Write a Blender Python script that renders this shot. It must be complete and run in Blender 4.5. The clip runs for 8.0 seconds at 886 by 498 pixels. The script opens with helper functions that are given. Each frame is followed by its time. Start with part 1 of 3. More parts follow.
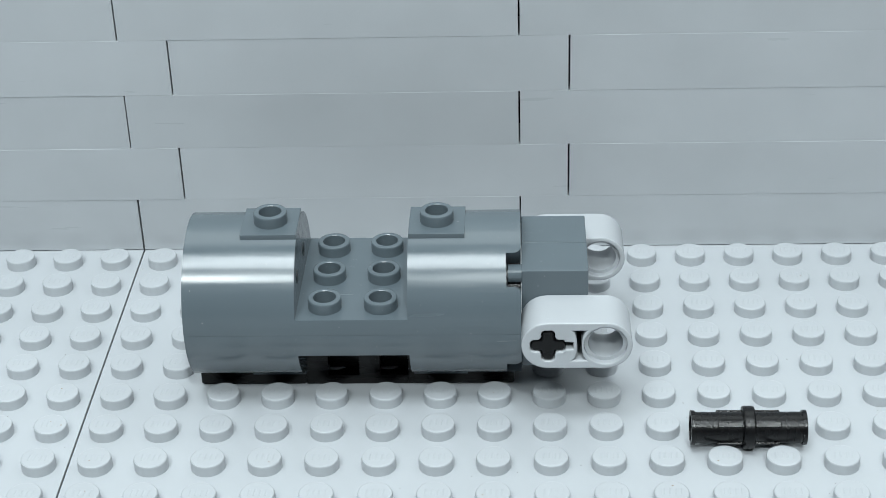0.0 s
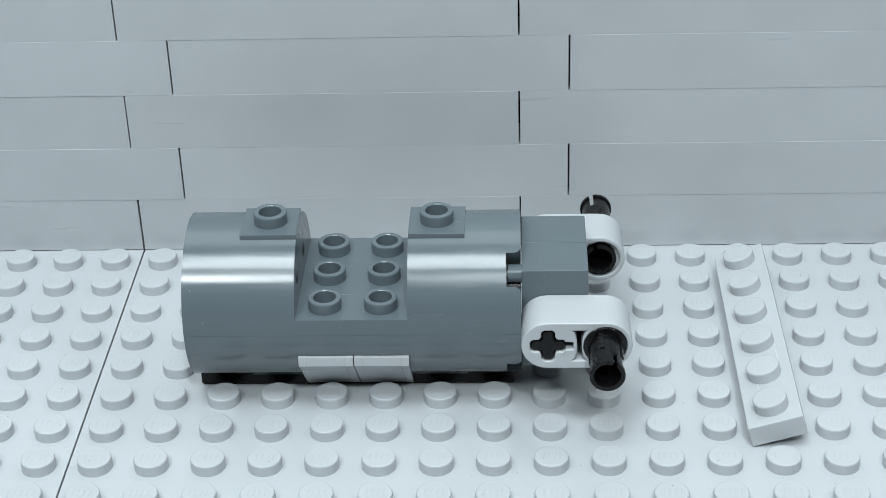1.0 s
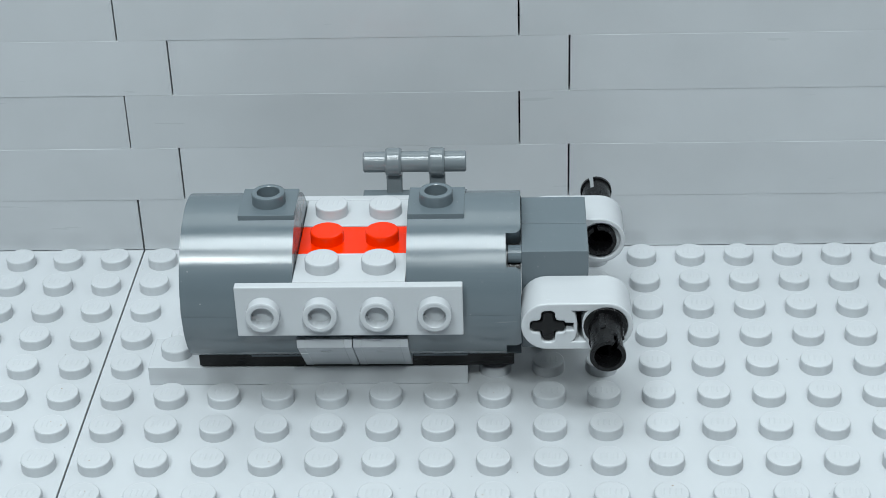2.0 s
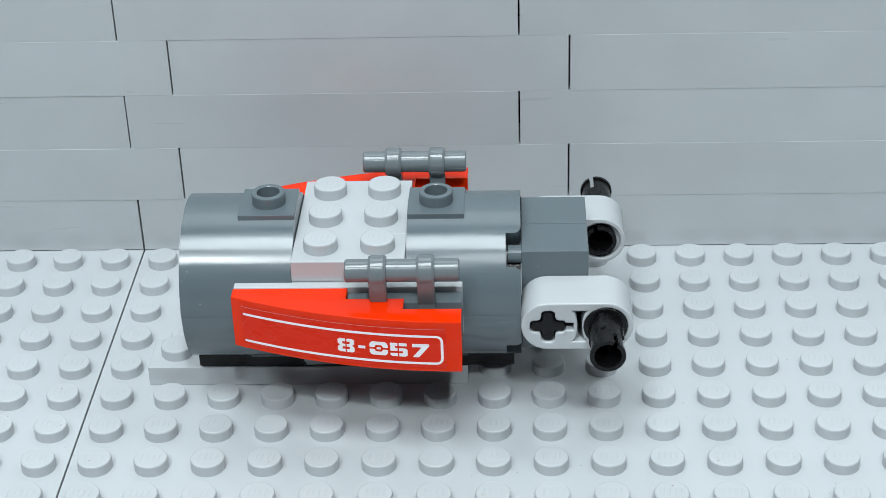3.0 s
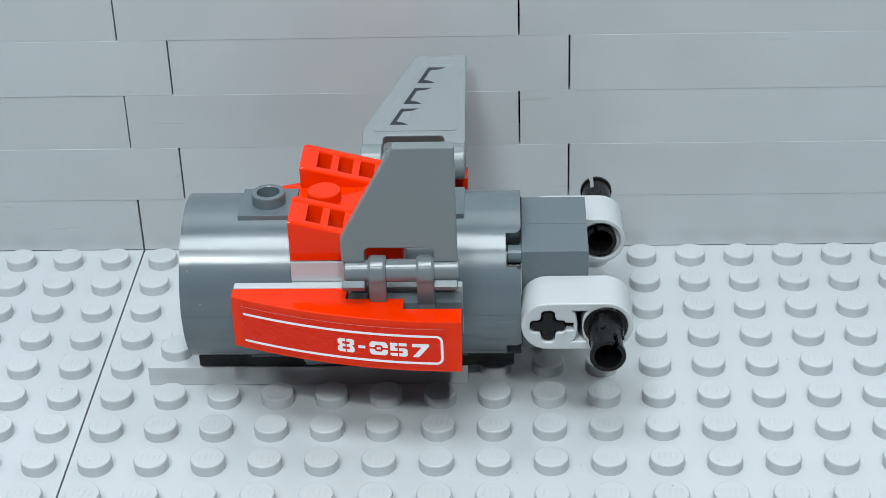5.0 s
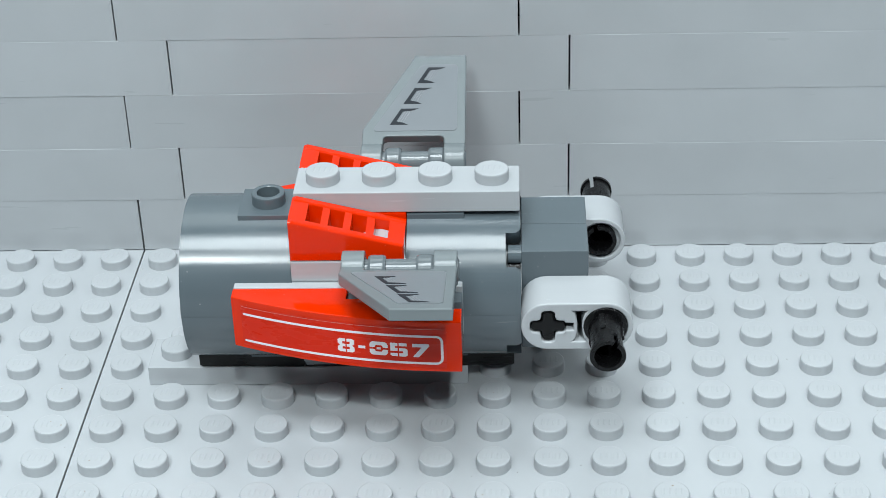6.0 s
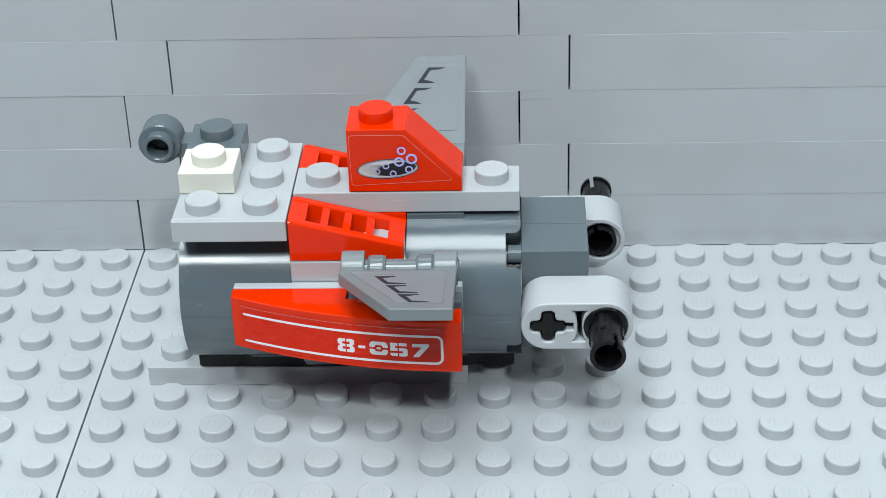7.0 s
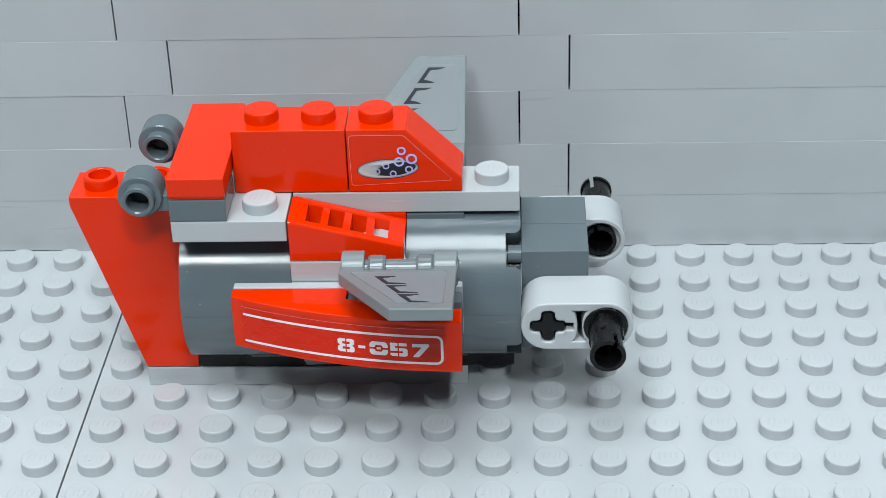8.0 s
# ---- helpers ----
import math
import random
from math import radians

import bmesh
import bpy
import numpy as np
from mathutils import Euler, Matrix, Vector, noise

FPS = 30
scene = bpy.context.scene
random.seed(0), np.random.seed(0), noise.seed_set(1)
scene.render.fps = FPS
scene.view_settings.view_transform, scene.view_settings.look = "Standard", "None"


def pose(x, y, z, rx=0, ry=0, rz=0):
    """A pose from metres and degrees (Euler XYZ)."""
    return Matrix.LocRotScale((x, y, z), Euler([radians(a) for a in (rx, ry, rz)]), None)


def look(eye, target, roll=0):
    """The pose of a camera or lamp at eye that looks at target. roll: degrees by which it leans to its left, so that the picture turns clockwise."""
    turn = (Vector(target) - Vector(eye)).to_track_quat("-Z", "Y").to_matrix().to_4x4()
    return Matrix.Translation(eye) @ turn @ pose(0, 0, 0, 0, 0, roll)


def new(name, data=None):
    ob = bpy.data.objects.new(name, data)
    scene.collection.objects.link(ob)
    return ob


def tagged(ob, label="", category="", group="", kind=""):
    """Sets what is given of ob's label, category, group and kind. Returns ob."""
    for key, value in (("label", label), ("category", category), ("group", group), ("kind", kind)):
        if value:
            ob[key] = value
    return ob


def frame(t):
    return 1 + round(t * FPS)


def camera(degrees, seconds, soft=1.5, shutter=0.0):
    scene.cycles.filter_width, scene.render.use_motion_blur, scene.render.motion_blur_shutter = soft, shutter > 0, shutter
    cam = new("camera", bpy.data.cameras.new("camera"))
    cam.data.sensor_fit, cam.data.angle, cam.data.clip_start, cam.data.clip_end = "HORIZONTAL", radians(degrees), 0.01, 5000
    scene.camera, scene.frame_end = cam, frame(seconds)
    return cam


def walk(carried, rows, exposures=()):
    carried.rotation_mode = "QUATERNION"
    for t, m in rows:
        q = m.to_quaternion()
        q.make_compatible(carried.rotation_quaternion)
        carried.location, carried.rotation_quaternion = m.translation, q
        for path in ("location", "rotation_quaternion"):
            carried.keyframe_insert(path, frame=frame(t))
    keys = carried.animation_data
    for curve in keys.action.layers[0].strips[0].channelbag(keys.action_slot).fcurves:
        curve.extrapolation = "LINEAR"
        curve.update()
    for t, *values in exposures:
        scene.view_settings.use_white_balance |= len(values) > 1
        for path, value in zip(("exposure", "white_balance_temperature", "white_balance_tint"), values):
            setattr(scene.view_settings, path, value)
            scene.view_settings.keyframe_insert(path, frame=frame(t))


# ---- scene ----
cam = camera(28.196, 8.0, soft=0.75)
VIEW = look((0.06393, -0.25696, 0.14984), (0.05082, 0.00196, -0.00111), -1.947)
walk(cam, [(0.0, VIEW), (8.0, VIEW)])

# ---- light: a studio table under an overhead panel, two key lamps and two side lamps ----
world = bpy.data.worlds.new("world")
scene.world = world
world.use_nodes = True
world.node_tree.nodes["Background"].inputs[0].default_value = (0.80, 0.90, 1.0, 1)
world.node_tree.nodes["Background"].inputs[1].default_value = 0.05


def panel_lamp(name, eye, target, width, height, watts, colour):
    data = bpy.data.lights.new(name, "AREA")
    data.shape, data.size, data.size_y = "RECTANGLE", width, height
    data.energy, data.color = watts, colour
    ob = new(name, data)
    ob.matrix_world = look(eye, target)
    return ob


COOL = (0.872, 0.965, 0.98)
panel_lamp("key_lamp", (0.24, -0.95, 1.07), (0.055, -0.04, 0.01), 0.06, 0.06, 6.8, COOL)
panel_lamp("key_lamp", (-0.24, -0.90, 1.08), (0.055, -0.04, 0.01), 0.30, 0.20, 5.8, COOL)
panel_lamp("overhead_panel", (-0.02, -0.34, 1.01), (0.04, -0.03, 0.0), 0.52, 0.34, 7.6, (0.85, 0.945, 0.985))
panel_lamp("back_panel", (0.13, 0.17, 0.56), (0.10, -0.02, 0.0), 0.70, 0.26, 1.2, COOL)
panel_lamp("side_lamp", (-0.26, -0.05, 0.40), (0.02, -0.04, 0.0), 0.05, 0.05, 0.24, COOL)
panel_lamp("side_lamp", (0.36, -0.05, 0.40), (0.09, -0.04, 0.0), 0.05, 0.05, 0.24, COOL)
scene.view_settings.exposure = 0.20


# ---- materials ----
def plastic(name, colour, rough=0.2, mottle=0.03, scratch=0.06, ior=1.53, specks=0.0, grit=0.06, fine=900):
    """Moulded ABS: faint mottling of the colour, fine scratches in the gloss, a soft waviness."""
    mat = bpy.data.materials.new(name)
    mat.use_nodes = True
    nt = mat.node_tree
    bsdf = nt.nodes["Principled BSDF"]
    co = nt.nodes.new("ShaderNodeTexCoord")
    info = nt.nodes.new("ShaderNodeObjectInfo")
    shift = nt.nodes.new("ShaderNodeVectorMath")
    shift.operation = "ADD"
    nt.links.new(co.outputs["Object"], shift.inputs[0])
    nt.links.new(info.outputs["Random"], shift.inputs[1])

    def noise_at(scale, detail, stretch=(1, 1, 1)):
        mp = nt.nodes.new("ShaderNodeMapping")
        mp.inputs["Scale"].default_value = stretch
        nt.links.new(shift.outputs["Vector"], mp.inputs["Vector"])
        n = nt.nodes.new("ShaderNodeTexNoise")
        n.inputs["Scale"].default_value, n.inputs["Detail"].default_value = scale, detail
        nt.links.new(mp.outputs["Vector"], n.inputs["Vector"])
        return n

    def spread(src, lo, hi):
        m = nt.nodes.new("ShaderNodeMapRange")
        m.inputs["To Min"].default_value, m.inputs["To Max"].default_value = lo, hi
        m.inputs["From Min"].default_value, m.inputs["From Max"].default_value = 0.25, 0.75
        nt.links.new(src, m.inputs["Value"])
        return m.outputs["Result"]

    broad, grain = noise_at(70, 3), noise_at(fine, 2)
    add = nt.nodes.new("ShaderNodeMath")
    add.operation = "ADD"
    nt.links.new(spread(broad.outputs["Fac"], 1 - mottle, 1 + mottle), add.inputs[0])
    nt.links.new(spread(info.outputs["Random"], -mottle * 0.6, mottle * 0.6), add.inputs[1])
    mul = nt.nodes.new("ShaderNodeMix")
    mul.data_type, mul.blend_type = "RGBA", "MULTIPLY"
    mul.inputs[0].default_value = 1.0
    mul.inputs[6].default_value = (*colour, 1)
    nt.links.new(add.outputs[0], mul.inputs[7])
    colour_out = mul.outputs[2]
    if specks:
        # sparse pale dust and nicks
        dust = noise_at(2300, 1)
        pick = nt.nodes.new("ShaderNodeMapRange")
        pick.inputs["From Min"].default_value, pick.inputs["From Max"].default_value = 0.765, 0.80
        pick.inputs["To Max"].default_value = specks
        nt.links.new(dust.outputs["Fac"], pick.inputs["Value"])
        mix = nt.nodes.new("ShaderNodeMix")
        mix.data_type = "RGBA"
        mix.inputs[7].default_value = (0.6, 0.6, 0.6, 1)
        nt.links.new(pick.outputs["Result"], mix.inputs[0])
        nt.links.new(colour_out, mix.inputs[6])
        colour_out = mix.outputs[2]
    nt.links.new(colour_out, bsdf.inputs["Base Color"])
    lines = noise_at(500, 4, (0.12, 1.6, 1.6))
    nt.links.new(spread(lines.outputs["Fac"], rough - scratch * 0.5, rough + scratch), bsdf.inputs["Roughness"])
    bump = nt.nodes.new("ShaderNodeBump")
    bump.inputs["Strength"].default_value, bump.inputs["Distance"].default_value = grit, 0.00005
    nt.links.new(grain.outputs["Fac"], bump.inputs["Height"])
    wave = nt.nodes.new("ShaderNodeBump")
    wave.inputs["Strength"].default_value, wave.inputs["Distance"].default_value = 0.10, 0.0006
    nt.links.new(broad.outputs["Fac"], wave.inputs["Height"])
    nt.links.new(bump.outputs["Normal"], wave.inputs["Normal"])
    nt.links.new(wave.outputs["Normal"], bsdf.inputs["Normal"])
    bsdf.inputs["IOR"].default_value = ior
    return mat


LIGHT_GREY = plastic("light_grey_abs", (0.40, 0.42, 0.44), 0.22)
BASE_GREY = plastic("baseplate_grey", (0.40, 0.42, 0.44), 0.30, 0.03, 0.03)
WALL_GREY = plastic("wall_grey", (0.40, 0.42, 0.44), 0.28, 0.04, 0.015)
DARK_GREY = plastic("dark_grey_abs", (0.096, 0.120, 0.136), 0.17, 0.03, 0.11, specks=0.18)
MID_GREY = plastic("mid_grey_abs", (0.165, 0.19, 0.20), 0.25, 0.03, 0.0, ior=1.46)
RED = plastic("red_abs", (0.70, 0.024, 0.0), 0.12, ior=1.36, specks=0.12)
RED_GRAIN = plastic("grained_red_abs", (0.70, 0.026, 0.0), 0.42, ior=1.42, grit=1.0, fine=5200)
STICKER_RED = plastic("red_sticker", (0.62, 0.016, 0.0), 0.26, ior=1.34)
BLACK = plastic("black_abs", (0.004, 0.004, 0.0045), 0.25, 0.03, 0.10, ior=1.34, specks=0.15, grit=0.6, fine=4200)
WHITE = plastic("white_abs", (0.66, 0.645, 0.575), 0.2)
PRINT_WHITE = plastic("white_print", (0.78, 0.74, 0.76), 0.35)
PRINT_BLACK = plastic("black_print", (0.012, 0.016, 0.022), 0.45, ior=1.36)
PRINT_GREY = plastic("grey_print", (0.32, 0.32, 0.34), 0.35)
PRINT_LILAC = plastic("lilac_print", (0.42, 0.42, 0.75), 0.35)
STICKER_GREY = plastic("grey_sticker", (0.178, 0.195, 0.212), 0.34, 0.03, 0.02, ior=1.42)
TABLE = plastic("table_top", (0.45, 0.44, 0.42), 0.5)

# ---- mesh helpers: all shapes are drawn in millimetres ----
MM = 0.001


def ready(bm, name, material, smooth=14.5):
    bmesh.ops.recalc_face_normals(bm, faces=bm.faces)
    bmesh.ops.scale(bm, vec=(MM, MM, MM), verts=bm.verts)
    me = bpy.data.meshes.new(name)
    bm.to_mesh(me)
    bm.free()
    me.polygons.foreach_set("use_smooth", [True] * len(me.polygons))
    me.set_sharp_from_angle(angle=radians(smooth))
    me.materials.append(material)
    return me


def thing(name, bm, material, label, category, group="", kind=""):
    ob = new(name, ready(bm, name, material) if isinstance(bm, bmesh.types.BMesh) else bm)
    return tagged(ob, label, category, group, kind)


def part(name, bm, material, parent, label="", at=(0, 0, 0)):
    ob = new(name, ready(bm, name, material) if isinstance(bm, bmesh.types.BMesh) else bm)
    ob.parent = parent
    ob.location = Vector(at) * MM
    return tagged(ob, label)


def mm(x, y, z, rx=0, ry=0, rz=0):
    """A pose in millimetres and degrees."""
    return pose(x * MM, y * MM, z * MM, rx, ry, rz)


def box(bm, x0, x1, y0, y1, z0, z1, bevel=0.12):
    vs = [bm.verts.new((x, y, z)) for x in (x0, x1) for y in (y0, y1) for z in (z0, z1)]
    fs = [bm.faces.new([vs[i] for i in q]) for q in ((0, 1, 3, 2), (4, 6, 7, 5), (0, 4, 5, 1), (2, 3, 7, 6), (0, 2, 6, 4), (1, 5, 7, 3))]
    if bevel:
        es = {e for f in fs for e in f.edges}
        bmesh.ops.bevel(bm, geom=list(es), offset=bevel, segments=2, profile=0.5, affect="EDGES")
    return bm


def shell(w, d, h, wall=1.4, top=1.3, bevel=0.14):
    """A hollow brick or plate body, from the corner (0, 0, 0)."""
    bm = bmesh.new()
    vs = [bm.verts.new((x, y, z)) for x in (0.08, w - 0.08) for y in (0.08, d - 0.08) for z in (0, h)]
    fs = [bm.faces.new([vs[i] for i in q]) for q in ((0, 1, 3, 2), (4, 6, 7, 5), (0, 4, 5, 1), (2, 3, 7, 6), (0, 2, 6, 4), (1, 5, 7, 3))]
    outer = list({e for f in fs for e in f.edges})
    bmesh.ops.recalc_face_normals(bm, faces=bm.faces)
    bmesh.ops.inset_region(bm, faces=[fs[4]], thickness=wall)
    up = bmesh.ops.extrude_discrete_faces(bm, faces=[fs[4]])["faces"][0]
    bmesh.ops.translate(bm, vec=(0, 0, h - top), verts=up.verts)
    bmesh.ops.bevel(bm, geom=outer, offset=bevel, segments=2, profile=0.5, affect="EDGES")
    return bm


def lathe(bm, profile, n=28, m=Matrix()):
    """Turns (radius, height) pairs round the z axis of m."""
    rings = []
    for r, z in profile:
        if r == 0:
            rings.append([bm.verts.new(m @ Vector((0, 0, z)))])
        else:
            rings.append([bm.verts.new(m @ Vector((r * math.cos(2 * math.pi * i / n), r * math.sin(2 * math.pi * i / n), z))) for i in range(n)])
    for a, b in zip(rings, rings[1:]):
        for i in range(n):
            j = (i + 1) % n
            q = [a[i % len(a)], a[j % len(a)], b[j % len(b)], b[i % len(b)]]
            q = [v for k, v in enumerate(q) if v not in q[:k]]
            if len(q) > 2:
                bm.faces.new(q)
    return bm


SOLID = [(2.42, -0.05), (2.42, 1.45), (2.36, 1.62), (2.2, 1.7), (0, 1.7)]
OPEN = [(2.42, -0.05), (2.42, 1.45), (2.36, 1.62), (2.2, 1.7), (1.72, 1.7), (1.62, 1.62), (1.6, -0.1)]


def emblem(bm, m=Matrix(), high=0.035):
    """The maker's relief on a stud, as plain raised strokes."""
    for k, (low, top) in enumerate(((-0.85, 0.8), (-0.75, 0.85), (-0.85, 0.7), (-0.8, 0.85))):
        a = bmesh.new()
        x = -1.35 + k * 0.78
        lo = [a.verts.new((p, q, 1.69)) for p, q in ((x - 0.08, low), (x + 0.42, low), (x + 0.55, top), (x + 0.05, top))]
        hi = [a.verts.new((p, q, 1.7 + high)) for p, q in ((x + 0.19, low + 0.25), (x + 0.28, top - 0.25))]
        for ring in ((lo[0], lo[1], hi[0]), (lo[1], lo[2], hi[1], hi[0]), (lo[2], lo[3], hi[1]), (lo[3], lo[0], hi[0], hi[1])):
            a.faces.new(ring)
        bmesh.ops.transform(a, matrix=m, verts=a.verts)
        tmp = bpy.data.meshes.new("tmp")
        a.to_mesh(tmp)
        a.free()
        bm.from_mesh(tmp)
        bpy.data.meshes.remove(tmp)
    return bm


STUD_CACHE = {}


def stud_mesh(material, open_top=False):
    key = (material.name, open_top)
    if key not in STUD_CACHE:
        bm = lathe(bmesh.new(), (OPEN if open_top == "through" else OPEN + [(0, -0.02)]) if open_top else SOLID)
        if not open_top:
            emblem(bm)
        STUD_CACHE[key] = ready(bm, "stud", material)
    return STUD_CACHE[key]


def studs(parent, material, places, open_top=False, turn=None):
    for p in places:
        s = part("stud", stud_mesh(material, open_top), material, parent, at=p)
        if turn:
            s.rotation_euler = [radians(a) for a in turn]


def flat(name, loops, thick, material, bevel=0.18, m=Matrix(), segments=2):
    """A sheet of the given outline with its holes, thick millimetres deep round z = 0, with softened edges."""
    cu = bpy.data.curves.new(name, "CURVE")
    cu.dimensions, cu.fill_mode = "2D", "BOTH"
    cu.extrude, cu.bevel_depth, cu.bevel_resolution, cu.offset = thick / 2 - bevel, bevel, segments - 1, -bevel
    for loop in loops:
        sp = cu.splines.new("POLY")
        sp.points.add(len(loop) - 1)
        for p, (x, y) in zip(sp.points, loop):
            p.co = (x, y, 0, 1)
        sp.use_cyclic_u = True
    ob = bpy.data.objects.new(name, cu)
    scene.collection.objects.link(ob)
    dg = bpy.context.evaluated_depsgraph_get()
    me = bpy.data.meshes.new_from_object(ob.evaluated_get(dg))
    bpy.data.objects.remove(ob)
    bm = bmesh.new()
    bm.from_mesh(me)
    bpy.data.meshes.remove(me)
    bmesh.ops.remove_doubles(bm, verts=bm.verts, dist=0.001)
    bmesh.ops.transform(bm, matrix=m, verts=bm.verts)
    return bm


def join(bm, other):
    tmp = bpy.data.meshes.new("tmp")
    other.to_mesh(tmp)
    other.free()
    bm.from_mesh(tmp)
    bpy.data.meshes.remove(tmp)
    return bm


def circle(x, y, r, n=28):
    return [(x + r * math.cos(2 * math.pi * i / n), y + r * math.sin(2 * math.pi * i / n)) for i in range(n)]


def prism(bm, outline, x0, x1):
    """Closed outline of (y, z) pairs, drawn out along x."""
    a = [bm.verts.new((x0, y, z)) for y, z in outline]
    b = [bm.verts.new((x1, y, z)) for y, z in outline]
    bm.faces.new(a)
    bm.faces.new(b[::-1])
    for i in range(len(a)):
        j = (i + 1) % len(a)
        bm.faces.new((a[i], b[i], b[j], a[j]))
    return bm


# ---- the set: table, two studded baseplates, a wall of long bricks ----
def baseplate(x0, x1, y0, y1, label):
    bm = bmesh.new()
    box(bm, x0 + 0.12, x1 - 0.12, y0, y1, -1.6, 0, 0.1)
    one = lathe(bmesh.new(), SOLID, 28)
    emblem(one, high=0.045)
    src = bpy.data.meshes.new("tmp")
    one.to_mesh(src)
    one.free()
    nv = len(src.vertices)
    co = np.empty(nv * 3)
    src.vertices.foreach_get("co", co)
    co = co.reshape(-1, 3)
    faces = [list(p.vertices) for p in src.polygons]
    bpy.data.meshes.remove(src)
    verts, polys = [], []
    for i in range(round((x1 - x0) / 8)):
        for j in range(round((y1 - y0) / 8)):
            y = y1 - 4 - 8 * j
            if y > 0:
                continue
            base = len(verts)
            verts.extend((co + [x0 + 4 + 8 * i, y, 0]).tolist())
            polys.extend([[base + v for v in f] for f in faces])
    me = bpy.data.meshes.new("tmp")
    me.from_pydata(verts, [], polys)
    bm.from_mesh(me)
    bpy.data.meshes.remove(me)
    return thing("ground", bm, BASE_GREY, label, "baseplate", kind="structure")


baseplate(0, 256, -248, 8, "light grey studded plastic baseplate on the table")
baseplate(-256, 0, -248, 8, "light grey studded plastic baseplate on the table")
bm = box(bmesh.new(), -330, 330, -330, 90, -21.6, -1.62, 2)
thing("floor", bm, TABLE, "pale grey work surface under the baseplates", "floor", kind="structure")

wall = new("wall_back")
tagged(wall, "wall of long light grey plastic bricks in running bond", "wall", kind="structure")
bm = bmesh.new()
box(bm, 0.13, 63.87, 0, 7.9, 0.0, 9.6, 0.045)
BRICK = ready(bm, "brick", WALL_GREY)
rng = random.Random(4)
for k in range(8):
    for i in range(-4, 4):
        b = part("brick", BRICK, WALL_GREY, wall, at=(64 * i + (8 if k % 2 else 0) + rng.uniform(-0.03, 0.03), 0.5 + rng.uniform(-0.03, 0.03), 9.6 * k + 0.16))
        b.rotation_euler = (radians(rng.uniform(-0.06, 0.06)), 0, radians(rng.uniform(-0.04, 0.04)))
# unseen black sheet, added to stop light showing through the brick joints
part("backing", box(bmesh.new(), -256, 256, 8.6, 12, 0, 76.8, 0.1), BLACK, wall, "added black sheet that blocks light through the brick joints")


# ---- the pieces of the model ----
R = 11.9


def arc(r, a0, a1, n):
    return [(r * math.cos(radians(a0 + (a1 - a0) * i / n)), r * math.sin(radians(a0 + (a1 - a0) * i / n))) for i in range(n + 1)]


def drilled(bm, places, radius=1.6, deep=1.5):
    """Sinks round wells under the open studs at the given places."""
    pair = []
    drill = bmesh.new()
    for p in places:
        lathe(drill, [(0, -deep), (radius, -deep), (radius, 0.4), (0, 0.4)], 28, Matrix.Translation(p))
    for name, b in (("body", bm), ("drill", drill)):
        bmesh.ops.recalc_face_normals(b, faces=b.faces)
        me = bpy.data.meshes.new(name)
        b.to_mesh(me)
        b.free()
        ob = bpy.data.objects.new(name, me)
        scene.collection.objects.link(ob)
        pair.append(ob)
    cut = pair[0].modifiers.new("wells", "BOOLEAN")
    cut.operation, cut.solver, cut.object, cut.use_self = "DIFFERENCE", "EXACT", pair[1], True
    me = bpy.data.meshes.new_from_object(pair[0].evaluated_get(bpy.context.evaluated_depsgraph_get()))
    for ob in pair:
        bpy.data.objects.remove(ob)
    bm = bmesh.new()
    bm.from_mesh(me)
    bpy.data.meshes.remove(me)
    return bm


